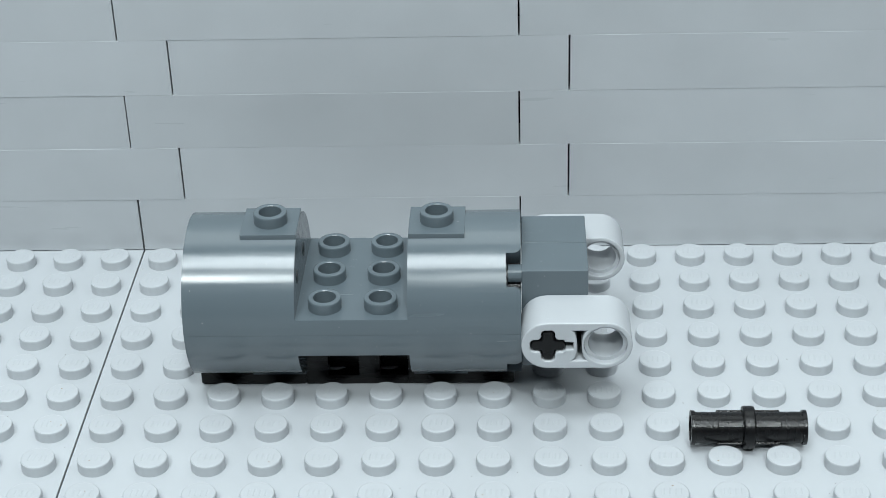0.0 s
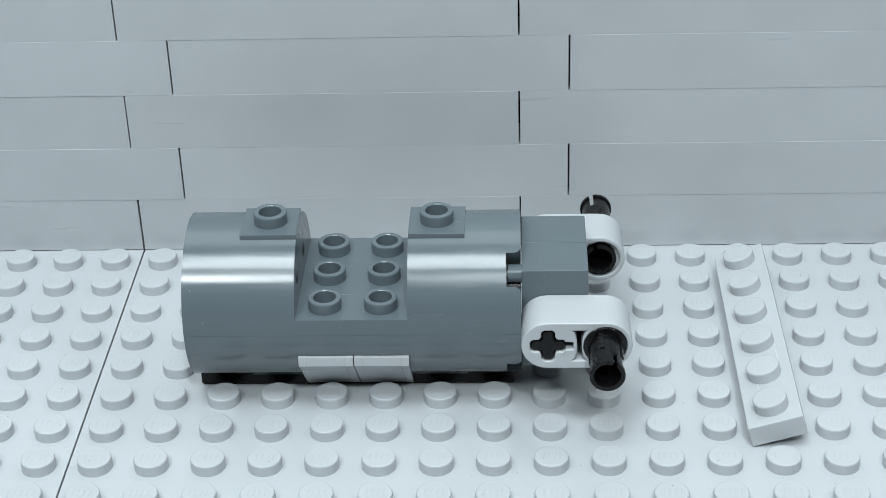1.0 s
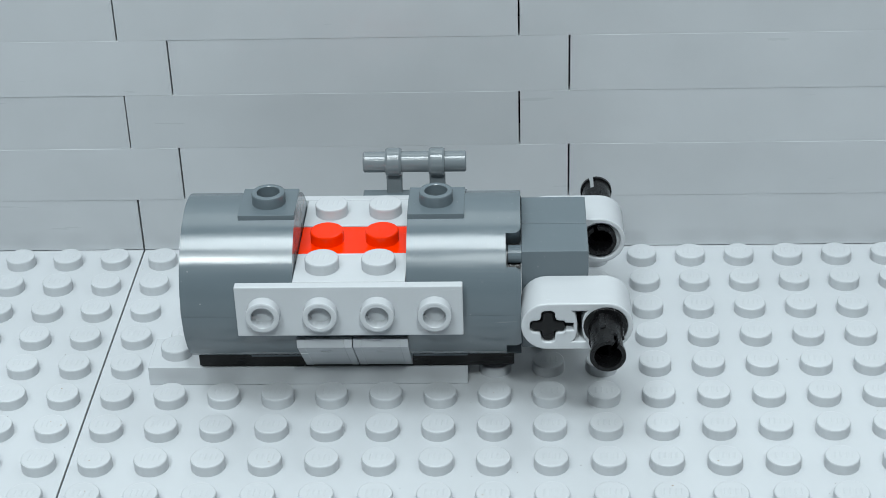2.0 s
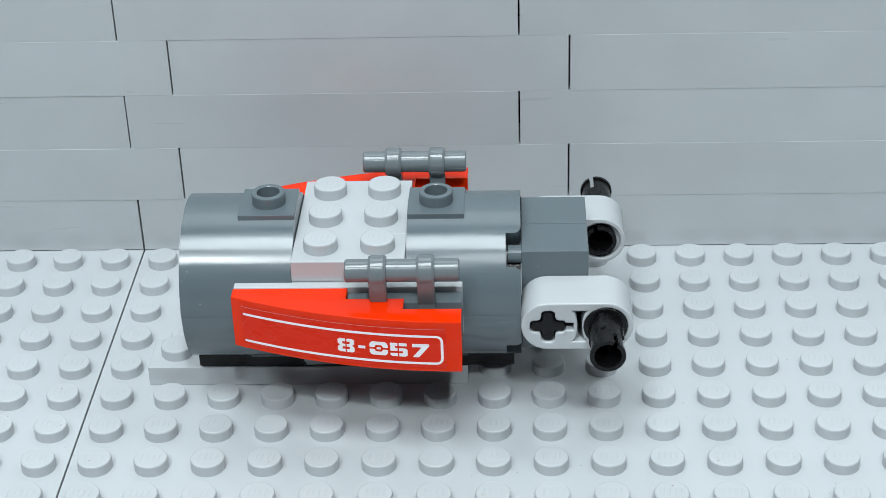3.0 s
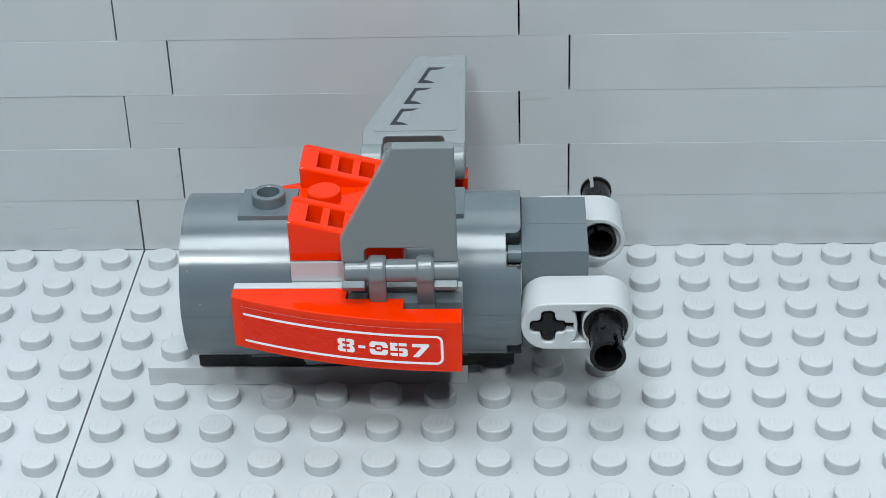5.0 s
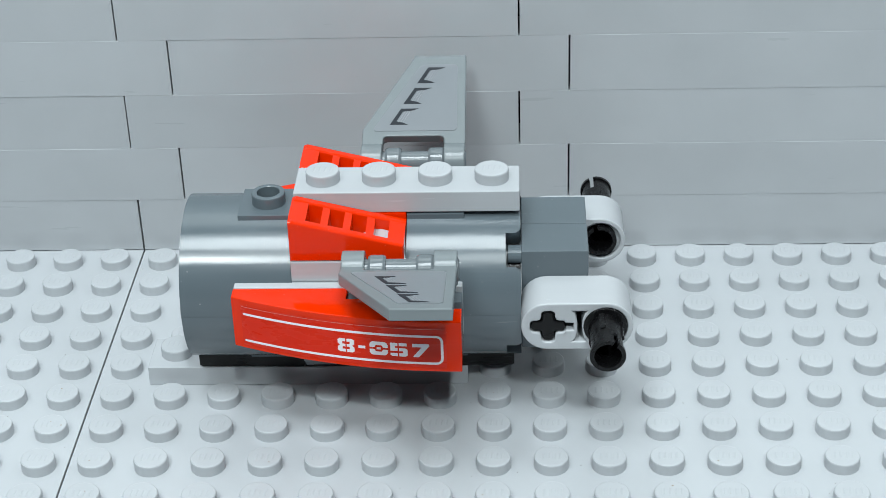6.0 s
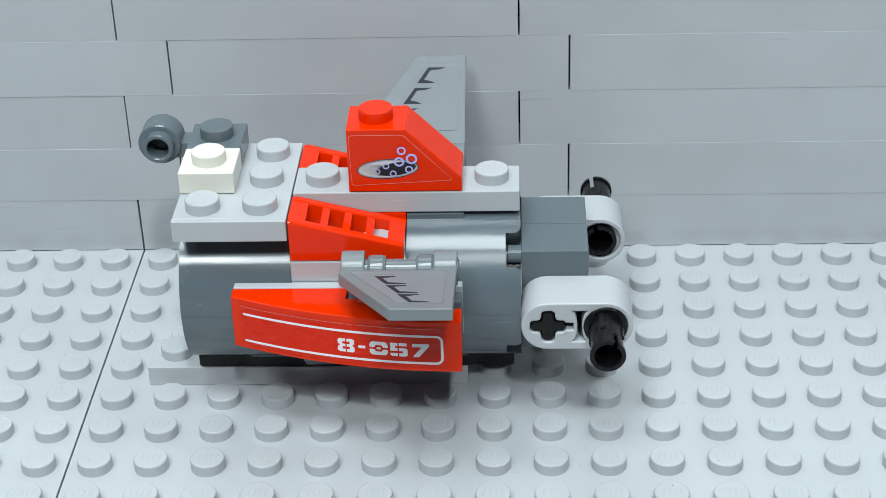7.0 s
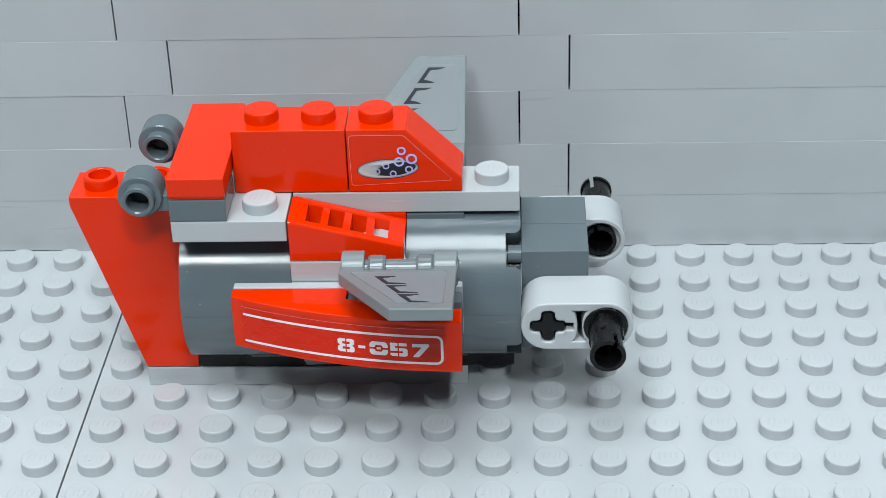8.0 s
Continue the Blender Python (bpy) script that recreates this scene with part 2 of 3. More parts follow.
def cylinder_half(floor, notch, rows, label):
    """Half of a fat horizontal cylinder, 6 x 3 studs, with a two-stud cutout in the middle. notch: where its end is cut."""
    full = arc(R, 0, 180, 60)
    low = math.degrees(math.asin(floor / R))
    bm = bmesh.new()
    prism(bm, full, 0, 16)
    prism(bm, arc(R, 0, low, 6) + arc(R, 180 - low, 180, 6), 16, 32)
    prism(bm, full, 32, 45.9)
    a, b = notch
    # the notch widens in two rounded corners at its mouth
    cuts = [45.9, 47.0, 47.3, 47.55, 47.75, 47.9, 48.0]
    for x0, x1 in zip(cuts, cuts[1:]):
        ease = 1.0 - math.sqrt(max(0.0, 1.0 - max(0.0, (x0 + x1) / 2 - 47.0) ** 2))
        wide = math.degrees(ease * 1.1 / R)
        prism(bm, arc(R, 0, a - wide, 40) + arc(8.2, a - wide, b + wide, 8) + arc(R, b + wide, 180, 20), x0, x1)
    for x in (7.96, 32.04):
        box(bm, x, x + 8, -4, 4, 8.0, 11.98, 0.06)
    bm = drilled(bm, [(x, y, floor) for x in (20, 28) for y in rows] + [(12, 0, 11.98), (36, 0, 11.98)])
    ob = thing("cylinder_half", bm, DARK_GREY, label, "cylinder brick", "halves of the cylinder")
    studs(ob, DARK_GREY, [(x, y, floor) for x in (20, 28) for y in rows], "through")
    studs(ob, DARK_GREY, [(12, 0, 11.98), (36, 0, 11.98)], "through")
    mid = radians((a + b) / 2)
    # thin black sheet: the shade inside the notch, put in as colour
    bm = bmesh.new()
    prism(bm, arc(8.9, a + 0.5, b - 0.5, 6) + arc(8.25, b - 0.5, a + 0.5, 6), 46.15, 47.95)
    part("end_lining", bm, BLACK, ob, "black sheet for the dark inside of the end notch")
    bm = bmesh.new()
    lathe(bm, [(0, 46.2), (1.3, 46.2), (1.3, 48.1), (0, 48.1)], 20, pose(0, 9.6 * math.cos(mid), 9.6 * math.sin(mid)) @ pose(0, 0, 0, 0, 90, 0))
    part("pivot", bm, DARK_GREY, ob, "grey pivot pin in the notch")
    # no holes are cut: flat black discs give the shade inside two pin holes
    for y, z in ((2.8, 5.7), (-5.6, 6.0)):
        bm = lathe(bmesh.new(), [(1.0, 0), (1.0, 0.06), (0.75, 0.08), (0, 0.08)], 18, pose(16.0, y, z) @ pose(0, 0, 0, 0, 90, 0))
        part("pin_socket", bm, BLACK, ob, "small black disc in place of a hole's dark inside")
    return ob


def plate(nx, ny, colour, material, h=3.2, stud=True, name="plate", category="plate", open_top=False, where="of the toy ship"):
    size = {3.2: "plate", 9.6: "brick"}[h] if stud else "tile"
    bm = shell(8 * nx, 8 * ny, h if stud else h - 0.4)
    if not stud:
        # a tile stands on a small step
        bmesh.ops.translate(bm, vec=(0, 0, 0.4), verts=bm.verts)
    ob = thing(name, bm, material, f"{colour} glossy plastic {nx} by {ny} {size} {where}", category)
    if not stud:
        part("base_step", box(bmesh.new(), 0.35, 8 * nx - 0.35, 0.35, 8 * ny - 0.35, 0, 0.6, 0), material, ob)
    if stud:
        studs(ob, material, [(4 + 8 * i, 4 + 8 * j, h) for i in range(nx) for j in range(ny)], open_top)
    return ob


def technic_brick():
    bm = box(bmesh.new(), 0, 9.4, 0.03, 7.95, 0, 16, 0.12)
    return thing("side_brick", bm, DARK_GREY, "dark grey brick turned sideways at the cylinder's end", "brick", "end bricks")


def rounded_cross(w, l, r):
    """A cross outline with eased arm tips and inner corners."""
    arm = [(w + r, w), (w + 0.3 * r, w + 0.3 * r), (w, w + r), (w, l - 0.5), (w - 0.15, l - 0.18), (w - 0.5, l),
           (0.5 - w, l), (0.15 - w, l - 0.18), (-w, l - 0.5)]
    return [(x * c - y * s, x * s + y * c) for c, s in ((1, 0), (0, 1), (-1, 0), (0, -1)) for x, y in arm]


def liftarm():
    n = 14
    outer = [(3.75 * math.cos(radians(90 + 180 * i / n)), 3.75 * math.sin(radians(90 + 180 * i / n))) for i in range(n + 1)]
    outer += [(8 + 3.75 * math.cos(radians(-90 + 180 * i / n)), 3.75 * math.sin(radians(-90 + 180 * i / n))) for i in range(n + 1)]
    cross = rounded_cross(0.95, 2.5, 0.55)
    # the right-hand arm runs on as a narrow slit
    tip = max(range(len(cross)), key=lambda i: (round(cross[i][0], 3), -cross[i][1]))
    cross[tip + 1:tip + 1] = [(2.5, -0.6), (3.5, -0.55), (3.5, 0.55), (2.5, 0.6)]
    slot = [(3.35, 2.45), (3.75, 2.0), (4.0, 1.0), (4.05, 0), (4.0, -1.0), (3.75, -2.0), (3.35, -2.45), (5.35, -2.45), (4.95, -1.8), (4.72, -1.0), (4.65, 0), (4.72, 1.0), (4.95, 1.8), (5.35, 2.45)]
    stand = pose(0, 0, 0, 90, 0, 0)
    bm = flat("liftarm", [outer, circle(8, 0, 3.0, 32), cross, slot], 7.6, LIGHT_GREY, 0.22, stand, 3)
    ob = thing("liftarm", bm, LIGHT_GREY, "light grey two-hole beam on the end bricks", "beam", "side beams")
    bm = lathe(bmesh.new(), [(3.02, -2.9), (2.45, -2.9), (2.45, 2.9), (3.02, 2.9)], 32, pose(8, 0, 0) @ stand)
    part("bushing", bm, LIGHT_GREY, ob)
    return ob


def axle():
    cross = rounded_cross(0.8, 2.35, 0.3)
    bm = flat("axle", [cross], 30.8, BLACK, 0.22, pose(0, 0, 0, 90, 0, 0))
    return thing("axle", bm, BLACK, "black cross axle through both side beams", "axle")


def pin():
    """A 16 mm connector along its z axis: collar in the middle, slotted hollow ends."""
    bm = bmesh.new()
    lathe(bm, [(1.85, -5.2), (2.2, -5.2), (2.2, -0.85), (2.95, -0.8), (3.05, -0.6), (3.05, 0.6), (2.95, 0.8), (2.2, 0.85), (2.2, 5.2), (1.85, 5.2), (1.85, 2), (0, 2), (0, -2), (1.85, -2), (1.85, -5.2)], 32)
    ob = thing("connector_pin", bm, BLACK, "black plastic connector pin with slotted ends", "pin", "connector pins")
    swap = Matrix(((0, 1, 0, 0), (0, 0, 1, 0), (1, 0, 0, 0), (0, 0, 0, 1)))
    for s in (1, -1):
        bm = prism(bmesh.new(), arc(2.2, 8, 352, 28) + arc(1.85, 350, 10, 28), s * 5.15, s * 7.5)
        prism(bm, arc(2.45, 8, 352, 28) + arc(1.85, 350, 10, 28), s * 7.45, s * 8.0)
        bmesh.ops.transform(bm, matrix=swap, verts=bm.verts)
        part("slotted_end", bm, BLACK, ob)
    ridge = ready(box(bmesh.new(), 2.1, 2.42, -0.4, 0.4, 0.8, 4.4, 0.1), "ridge", BLACK)
    for k in range(8):
        r = part("ridge", ridge, BLACK, ob)
        r.rotation_euler = (0 if k < 4 else math.pi, 0, radians(45 + 90 * k))
    return ob


def inverted_slope():
    """Double inverted slope, three studs long in y."""
    stand = Matrix(((0, 0, 1, 0), (1, 0, 0, 0), (0, 1, 0, 0), (0, 0, 0, 1)))
    full = [(-4, 0), (4, 0), (11.9, 8.2), (11.9, 9.6), (-11.9, 9.6), (-11.9, 8.2)]
    bm = flat("s", [full], 1.2, LIGHT_GREY, 0.12, pose(0.65, 0, 0) @ stand)
    join(bm, flat("s", [full], 1.2, LIGHT_GREY, 0.12, pose(7.35, 0, 0) @ stand))
    core = [(-4, 0.05), (4, 0.05), (11.8, 8.15), (11.8, 9.55), (10.9, 9.55), (10.9, 8.0), (4.4, 6.0), (4.4, 9.57), (-4.4, 9.57), (-4.4, 6.0), (-10.9, 8.0), (-10.9, 9.55), (-11.8, 9.55), (-11.8, 8.15)]
    join(bm, flat("s", [core], 5.8, LIGHT_GREY, 0.05, pose(4, 0, 0) @ stand))
    ob = thing("inverted_slope_brick", bm, LIGHT_GREY, "light grey double inverted slope brick under the cylinder", "slope brick", "inverted slopes")
    studs(ob, LIGHT_GREY, [(4, 0, 9.57)])
    for y in (-8, 8):
        bm = lathe(bmesh.new(), [(2.42, 6.5), (2.42, 11.1), (2.2, 11.27), (1.7, 11.27), (1.6, 11.1), (1.6, 7.5), (0, 7.5)], 28)
        part("stud", bm, LIGHT_GREY, ob, "tall open stud", at=(4, y, 0))
    return ob


def bracket(label):
    bm = shell(16, 8, 3.2)
    bmesh.ops.translate(bm, vec=(8, 0, 0), verts=bm.verts)
    box(bm, 0.08, 31.92, -1.4, 0, -4.8, 3.2, 0.14)
    ob = thing("bracket_plate", bm, LIGHT_GREY, label, "bracket", "brackets")
    studs(ob, LIGHT_GREY, [(12, 4, 3.2), (20, 4, 3.2)])
    studs(ob, LIGHT_GREY, [(4 + 8 * i, -1.4, -0.8) for i in range(4)], True, (90, 0, 0))
    return ob


def handle_plate():
    bm = box(bmesh.new(), 0.1, 15.9, -2.75, -0.02, 0, 7.9, 0.14)
    ob = thing("handle_plate", bm, DARK_GREY, "dark grey plate with a bar handle on the bracket", "handle plate", "handle plates")
    along = pose(0, -2.4, 12.85) @ pose(0, 0, 0, 0, 90, 0)
    bm = lathe(bmesh.new(), [(0, 0.1), (1.4, 0.1), (1.6, 0.3), (1.6, 15.5), (1.4, 15.7), (0, 15.7)], 28, along)
    part("bar", bm, MID_DARK, ob, "round grey bar")
    for x in (4.55, 11.1):
        bm = lathe(bmesh.new(), [(1.55, x - 1.25), (1.95, x - 1.2), (2.15, x - 0.85), (2.15, x + 0.85), (1.95, x + 1.2), (1.55, x + 1.25)], 28, along)
        stem = [(-4.4, 12.7), (-4.2, 10.9), (-3.7, 9.0), (-3.3, 7.9), (-3.2, 6.6), (-1.6, 6.6), (-1.6, 8.3), (-1.9, 10.0), (-2.0, 12.7)]
        turn = Matrix(((0, 0, 1, x), (1, 0, 0, 0), (0, 1, 0, 0), (0, 0, 0, 1)))
        join(bm, flat("s", [stem], 2.4, MID_DARK, 0.3, turn, 3))
        part("strap", bm, MID_DARK, ob)
    return ob


def bow(x):
    """Front of the curved slope: how far it stands out at x."""
    return -9.05 + 6.95 * ((32 - x) / 32) ** 2


def ribbon(path, wide, lift):
    """A flat stripe along (x, z) places on the bowed face."""
    bm, prev = bmesh.new(), None
    for i, (x, z) in enumerate(path):
        a, b = path[max(i - 1, 0)], path[min(i + 1, len(path) - 1)]
        d = Vector((b[0] - a[0], b[1] - a[1])).normalized()
        n = Vector((-d.y, d.x)) * wide / 2
        pair = [bm.verts.new((x + s * n.x, bow(x + s * n.x) - lift, z + s * n.y)) for s in (1, -1)]
        if prev:
            bm.faces.new((prev[0], pair[0], pair[1], prev[1]))
        prev = pair
    return bm


def mirrored(shape, u=False):
    """A stencil shape turned over, left to right or top to bottom, in its unit square."""
    return [(1 - a, b) if u else (a, 1 - b) for a, b in reversed(shape)]


# stencil figures: eight, dash, nought, five, seven; each in its stretch along the sticker
EIGHT = [(0.46, 1), (0.12, 1), (0, 0.9), (0, 0.64), (0.13, 0.5), (0, 0.37), (0, 0.1), (0.12, 0), (0.46, 0), (0.46, 0.22), (0.28, 0.22), (0.28, 0.4), (0.46, 0.4),
         (0.46, 0.6), (0.28, 0.6), (0.28, 0.78), (0.46, 0.78)]
NOUGHT = [(0, 0.57), (0, 0.78), (0.06, 0.93), (0.17, 1), (0.83, 1), (0.94, 0.93), (1, 0.78), (1, 0.57), (0.74, 0.57), (0.66, 0.74), (0.34, 0.74), (0.26, 0.57)]
FIVE = [[(0, 1), (0.42, 1), (0.42, 0.78), (0.27, 0.78), (0.27, 0.62), (0.42, 0.62), (0.42, 0.4), (0, 0.4)], [(0, 0.24), (0.42, 0.24), (0.42, 0), (0.1, 0), (0, 0.1)],
        [(0.5, 1), (0.96, 1), (0.96, 0.78), (0.5, 0.78)], [(0.5, 0.62), (0.88, 0.62), (1, 0.52), (1, 0.1), (0.88, 0), (0.5, 0), (0.5, 0.24), (0.73, 0.24), (0.73, 0.4), (0.5, 0.4)]]
SEVEN = [[(0, 1), (1, 1), (1, 0.84), (0.38, 0), (0.0, 0), (0.56, 0.75), (0, 0.75)]]
NUMBER = [(15.0, 17.3, [EIGHT, mirrored(EIGHT, True)]), (17.85, 18.8, [[(0, 0.4), (1, 0.4), (1, 0.6), (0, 0.6)]]),
          (19.4, 21.9, [NOUGHT, mirrored(NOUGHT), [(0.39, 0.42), (0.61, 0.42), (0.61, 0.58), (0.39, 0.58)]]), (22.25, 24.6, FIVE), (25.25, 27.55, SEVEN)]


def curved_slope(label):
    front = [(32 - i, bow(32 - i)) for i in range(0, 33)]
    outline = [(0, 0), (16, 0), (16, -2.8), (24, -2.8), (24, -5.5), (31.95, -5.5)] + [(31.95, bow(32))] + front[1:-1] + [(0, bow(0))]
    bm = flat("s", [outline], 8.0, RED, 0.14, pose(0, 0, 4.0))
    ob = thing("curved_slope", bm, RED, label, "curved slope", "curved slopes")
    bm = ribbon([(1.3 + 28.6 * i / 40, 3.85) for i in range(41)], 6.5, 0.05)
    sticker = part("sticker", bm, STICKER_RED, ob, "dark red sticker with white lines and a number")
    top, low, end, r = 5.7, 1.4, 29.3, 0.8
    path = [(1.6 + (end - r - 1.6) * i / 40, top) for i in range(41)]
    path += [(end - r + r * math.sin(radians(a)), top - r + r * math.cos(radians(a))) for a in range(15, 91, 15)]
    path += [(end - r + r * math.cos(radians(a)), low + r - r * math.sin(radians(a))) for a in range(0, 91, 15)]
    path += [(end - r - (end - r - 1.6) * i / 40, low) for i in range(1, 41)]
    part("white_line", ribbon(path, 0.36, 0.09), PRINT_WHITE, sticker, "white border line")
    part("sticker_edge", ribbon([(1.5 + 28.2 * i / 40, 6.85) for i in range(41)], 0.07, 0.08), PRINT_PINK, sticker, "pale edge of the sticker")
    bm = bmesh.new()
    for x0, x1, shapes in NUMBER:
        for shape in shapes:
            ring = [(x0 + (x1 - x0) * u, 2.35 + 2.15 * w) for u, w in shape]
            bm.faces.new([bm.verts.new((x, bow(x) - 0.1, z)) for x, z in ring])
    bm.normal_update()
    bmesh.ops.triangulate(bm, faces=bm.faces)
    part("lettering", bm, PRINT_WHITE, sticker, "white stencilled number")
    return ob


def grille_slope():
    h = lambda x: 6.3 - (6.3 - 2.4) * max(0.0, (x - 0.6) / 15.4)
    side = [(0.08, 0), (15.92, 0), (15.92, h(16)), (0.6, h(0.6)), (0.08, h(0.6) - 0.2)]
    stand = pose(0, 0, 0, 90, 0, 0)
    bm = flat("s", [side], 1.55, RED, 0.4, pose(0, 0.86, 0) @ stand, 4)
    join(bm, flat("s", [side], 1.55, RED, 0.4, pose(0, 7.14, 0) @ stand, 4))
    for a, b in ((0.1, 2.45), (13.7, 15.9)):
        join(bm, flat("s", [[(a, 0), (b, 0), (b, h(b) - 0.1), (a, h(a) - 0.1)]], 6.0, RED, 0.3, pose(0, 4, 0) @ stand))
    ob = thing("grille_slope", bm, RED, "red sloped grille piece with four slots", "grille slope", "grille slopes")
    for a, b in ((4.45, 5.45), (7.5, 8.5), (10.6, 11.7)):
        bm = flat("s", [[(a, 1.2), (b, 1.2), (b, h(b) - 0.22), (a, h(a) - 0.22)]], 5.4, RED, 0.3, pose(0, 4, 0) @ stand, 3)
        part("grille_bar", bm, RED, ob)
    return ob


def wing(mirror, label):
    """A tapered flap on two clips; its hinge is the x axis, it reaches out along y."""
    f = (lambda x: 15.7 - x) if mirror else (lambda x: x)
    loop = [(0, 1.6), (3.2, 1.6), (3.2, 3.3), (3.4, 3.7), (3.8, 3.9), (11.9, 3.9), (12.3, 3.7), (12.5, 3.3), (12.5, 1.6), (15.7, 1.6), (15.7, 19.7), (7.7, 19.7), (0.0, 5.2)]
    loop = [(f(x), y) for x, y in loop]
    bm = flat("s", [loop], 1.7, MID_GREY, 0.2, pose(0, 0, 0.5))
    ob = thing("wing_flap", bm, MID_GREY, label, "wing", "wing flaps")
    claw = [(2.75 * math.cos(radians(a)), 2.75 * math.sin(radians(a))) for a in range(-10, 231, 12)]
    claw += [(1.65 * math.cos(radians(a)), 1.65 * math.sin(radians(a))) for a in range(230, -11, -12)]
    turn = Matrix(((0, 0, 1, 0), (1, 0, 0, 0), (0, 1, 0, 0), (0, 0, 0, 1)))
    for x in (1.6, 14.1):
        bm = flat("s", [claw], 3.15, MID_GREY, 0.2, pose(f(x), 0, 0) @ turn @ pose(0, 0, 0, 0, 0, 20))
        part("clip", bm, MID_GREY, ob)
    label_loop = [(f(x), y) for x, y in [(2.0, 4.8), (14.0, 4.8), (14.4, 5.2), (14.4, 17.4), (14.0, 17.8), (9.0, 17.8), (8.5, 17.4), (1.7, 5.3)]]
    sticker = part("sticker", flat("s", [label_loop], 0.08, STICKER_GREY, 0.01, pose(0, 0, 1.38)), STICKER_GREY, ob, "grey sticker with three black vents")
    for k in range(3):
        x, y = (5.0 + 1.75 * k, 7.0 + 3.7 * k) if mirror else (4.15 + 2.0 * k, 5.95 + 4.05 * k)
        vent = [(x, y), (x + 2.75, y), (x + 2.0, y + 0.4), (x + 1.0, y + 0.65), (x + 1.95, y + 2.55), (x + 3.4, y + 2.75), (x + 4.3, y + 3.1), (x + 1.65, y + 3.1)]
        part("vent_mark", flat("s", [[(f(a), b) for a, b in vent]], 0.06, PRINT_BLACK, 0.01, pose(0, 0, 1.45)), PRINT_BLACK, sticker, "black vent mark")
        for j in range(3):
            q = 1.3 + 0.38 * j
            line = [(x + q, y + 0.6), (x + q + 0.05, y + 0.6), (x + q + 1.05, y + 2.6), (x + q + 1.0, y + 2.6)]
            part("vent_line", flat("s", [[(f(a), b) for a, b in line]], 0.06, PRINT_BLACK, 0.01, pose(0, 0, 1.45)), PRINT_GREY, sticker)
    return ob


def ellipse(x, y, a, b, n=40, tilt=0.0):
    c, s = math.cos(tilt), math.sin(tilt)
    return [(x + a * math.cos(t) * c - b * math.sin(t) * s, y + a * math.cos(t) * s + b * math.sin(t) * c) for t in (2 * math.pi * i / n for i in range(n))]


def slope_brick():
    stand = pose(0, 0, 0, 90, 0, 0)
    outline = [(0.08, 0), (15.9, 0), (15.9, 2.0), (8.2, 9.6), (0.08, 9.6)]
    bm = flat("s", [outline], 7.84, RED, 0.14, pose(0, 4, 0) @ stand)
    ob = thing("slope_brick", bm, RED, "red sloped brick with an oval jewel sticker", "slope brick")
    studs(ob, RED, [(4, 4, 9.6)])
    way = Vector((-7.7, 0, 7.6)).normalized()
    place = Matrix(((way.x, 0, way.z, 12.05), (0, -1, 0, 4), (way.z, 0, -way.x, 5.8), (0, 0, 0, 1)))
    part("grained_face", flat("s", [[(-5.1, -3.75), (5.1, -3.75), (5.1, 3.75), (-5.1, 3.75)]], 0.08, RED_GRAIN, 0.02, place), RED_GRAIN, ob, "finely grained red incline")
    for y, way in ((0.08, 1), (7.92, -1)):
        def sheet(loops, lift):
            return flat("s", loops, 0.05, RED, 0.008, pose(0, y - way * lift, 0) @ stand)
        edge = [(0.5, 1.2), (0.9, 1.02), (14.3, 1.7), (14.5, 1.9), (14.3, 2.15), (8.1, 8.65), (7.75, 8.82), (0.85, 8.82), (0.5, 8.68), (0.36, 8.35)]
        sticker = part("sticker", sheet([edge], 0.02), RED, ob, "red sticker with a bubbling oval")
        ring = [(6.4 + (x - 6.4) * 0.992, 4.6 + (z - 4.6) * 0.985) for x, z in edge]
        part("sticker_edge", sheet([edge, ring], 0.04), PRINT_PINK, sticker, "pale edge of the sticker")
        part("oval_rim", sheet([ellipse(5.65, 3.6, 4.35, 1.55, tilt=0.06)], 0.05), PRINT_BLACK, sticker, "dark rim of the oval")
        part("oval_ring", sheet([ellipse(5.65, 3.6, 4.22, 1.42, tilt=0.06)], 0.065), PRINT_GREY, sticker, "grey ring of the oval")
        part("oval", sheet([ellipse(5.65, 3.6, 4.0, 1.22, tilt=0.06)], 0.08), PRINT_PALE, sticker, "pale grey oval")
        part("oval_shade", sheet([ellipse(6.8, 3.6, 2.8, 1.0, tilt=0.16)], 0.11), PRINT_BLACK, sticker, "black shade of the oval")
        dots = bmesh.new()
        for i in range(9):
            for j in range(-4, 5):
                u, v = 2.1 + 0.32 * i + 0.16 * (j % 2), 3.42 + 0.2 * j
                if ((u - 5.65) / 3.7) ** 2 + ((v - 3.6) / 1.05) ** 2 < 1:
                    r = 0.055 + 0.006 * i
                    prism(dots, circle(u, v, r, 6), -0.01, 0.01)
        bmesh.ops.transform(dots, matrix=Matrix(((0, 1, 0, 0), (1, 0, 0, y - way * 0.12), (0, 0, 1, 0), (0, 0, 0, 1))), verts=dots.verts)
        part("dot_screen", dots, PRINT_BLACK, sticker, "black printed dots")
        for cx, cz, r in ((7.64, 6.43, 0.62), (9.0, 5.16, 0.8), (7.25, 4.71, 0.72), (5.4, 4.08, 0.48), (4.2, 3.26, 0.4), (6.37, 2.9, 0.48), (8.6, 3.53, 0.56)):
            part("bubble", sheet([circle(cx, cz, r, 24), circle(cx, cz, r * 0.62, 24)], 0.15), PRINT_LILAC, sticker, "pale lilac bubble ring")
    return ob


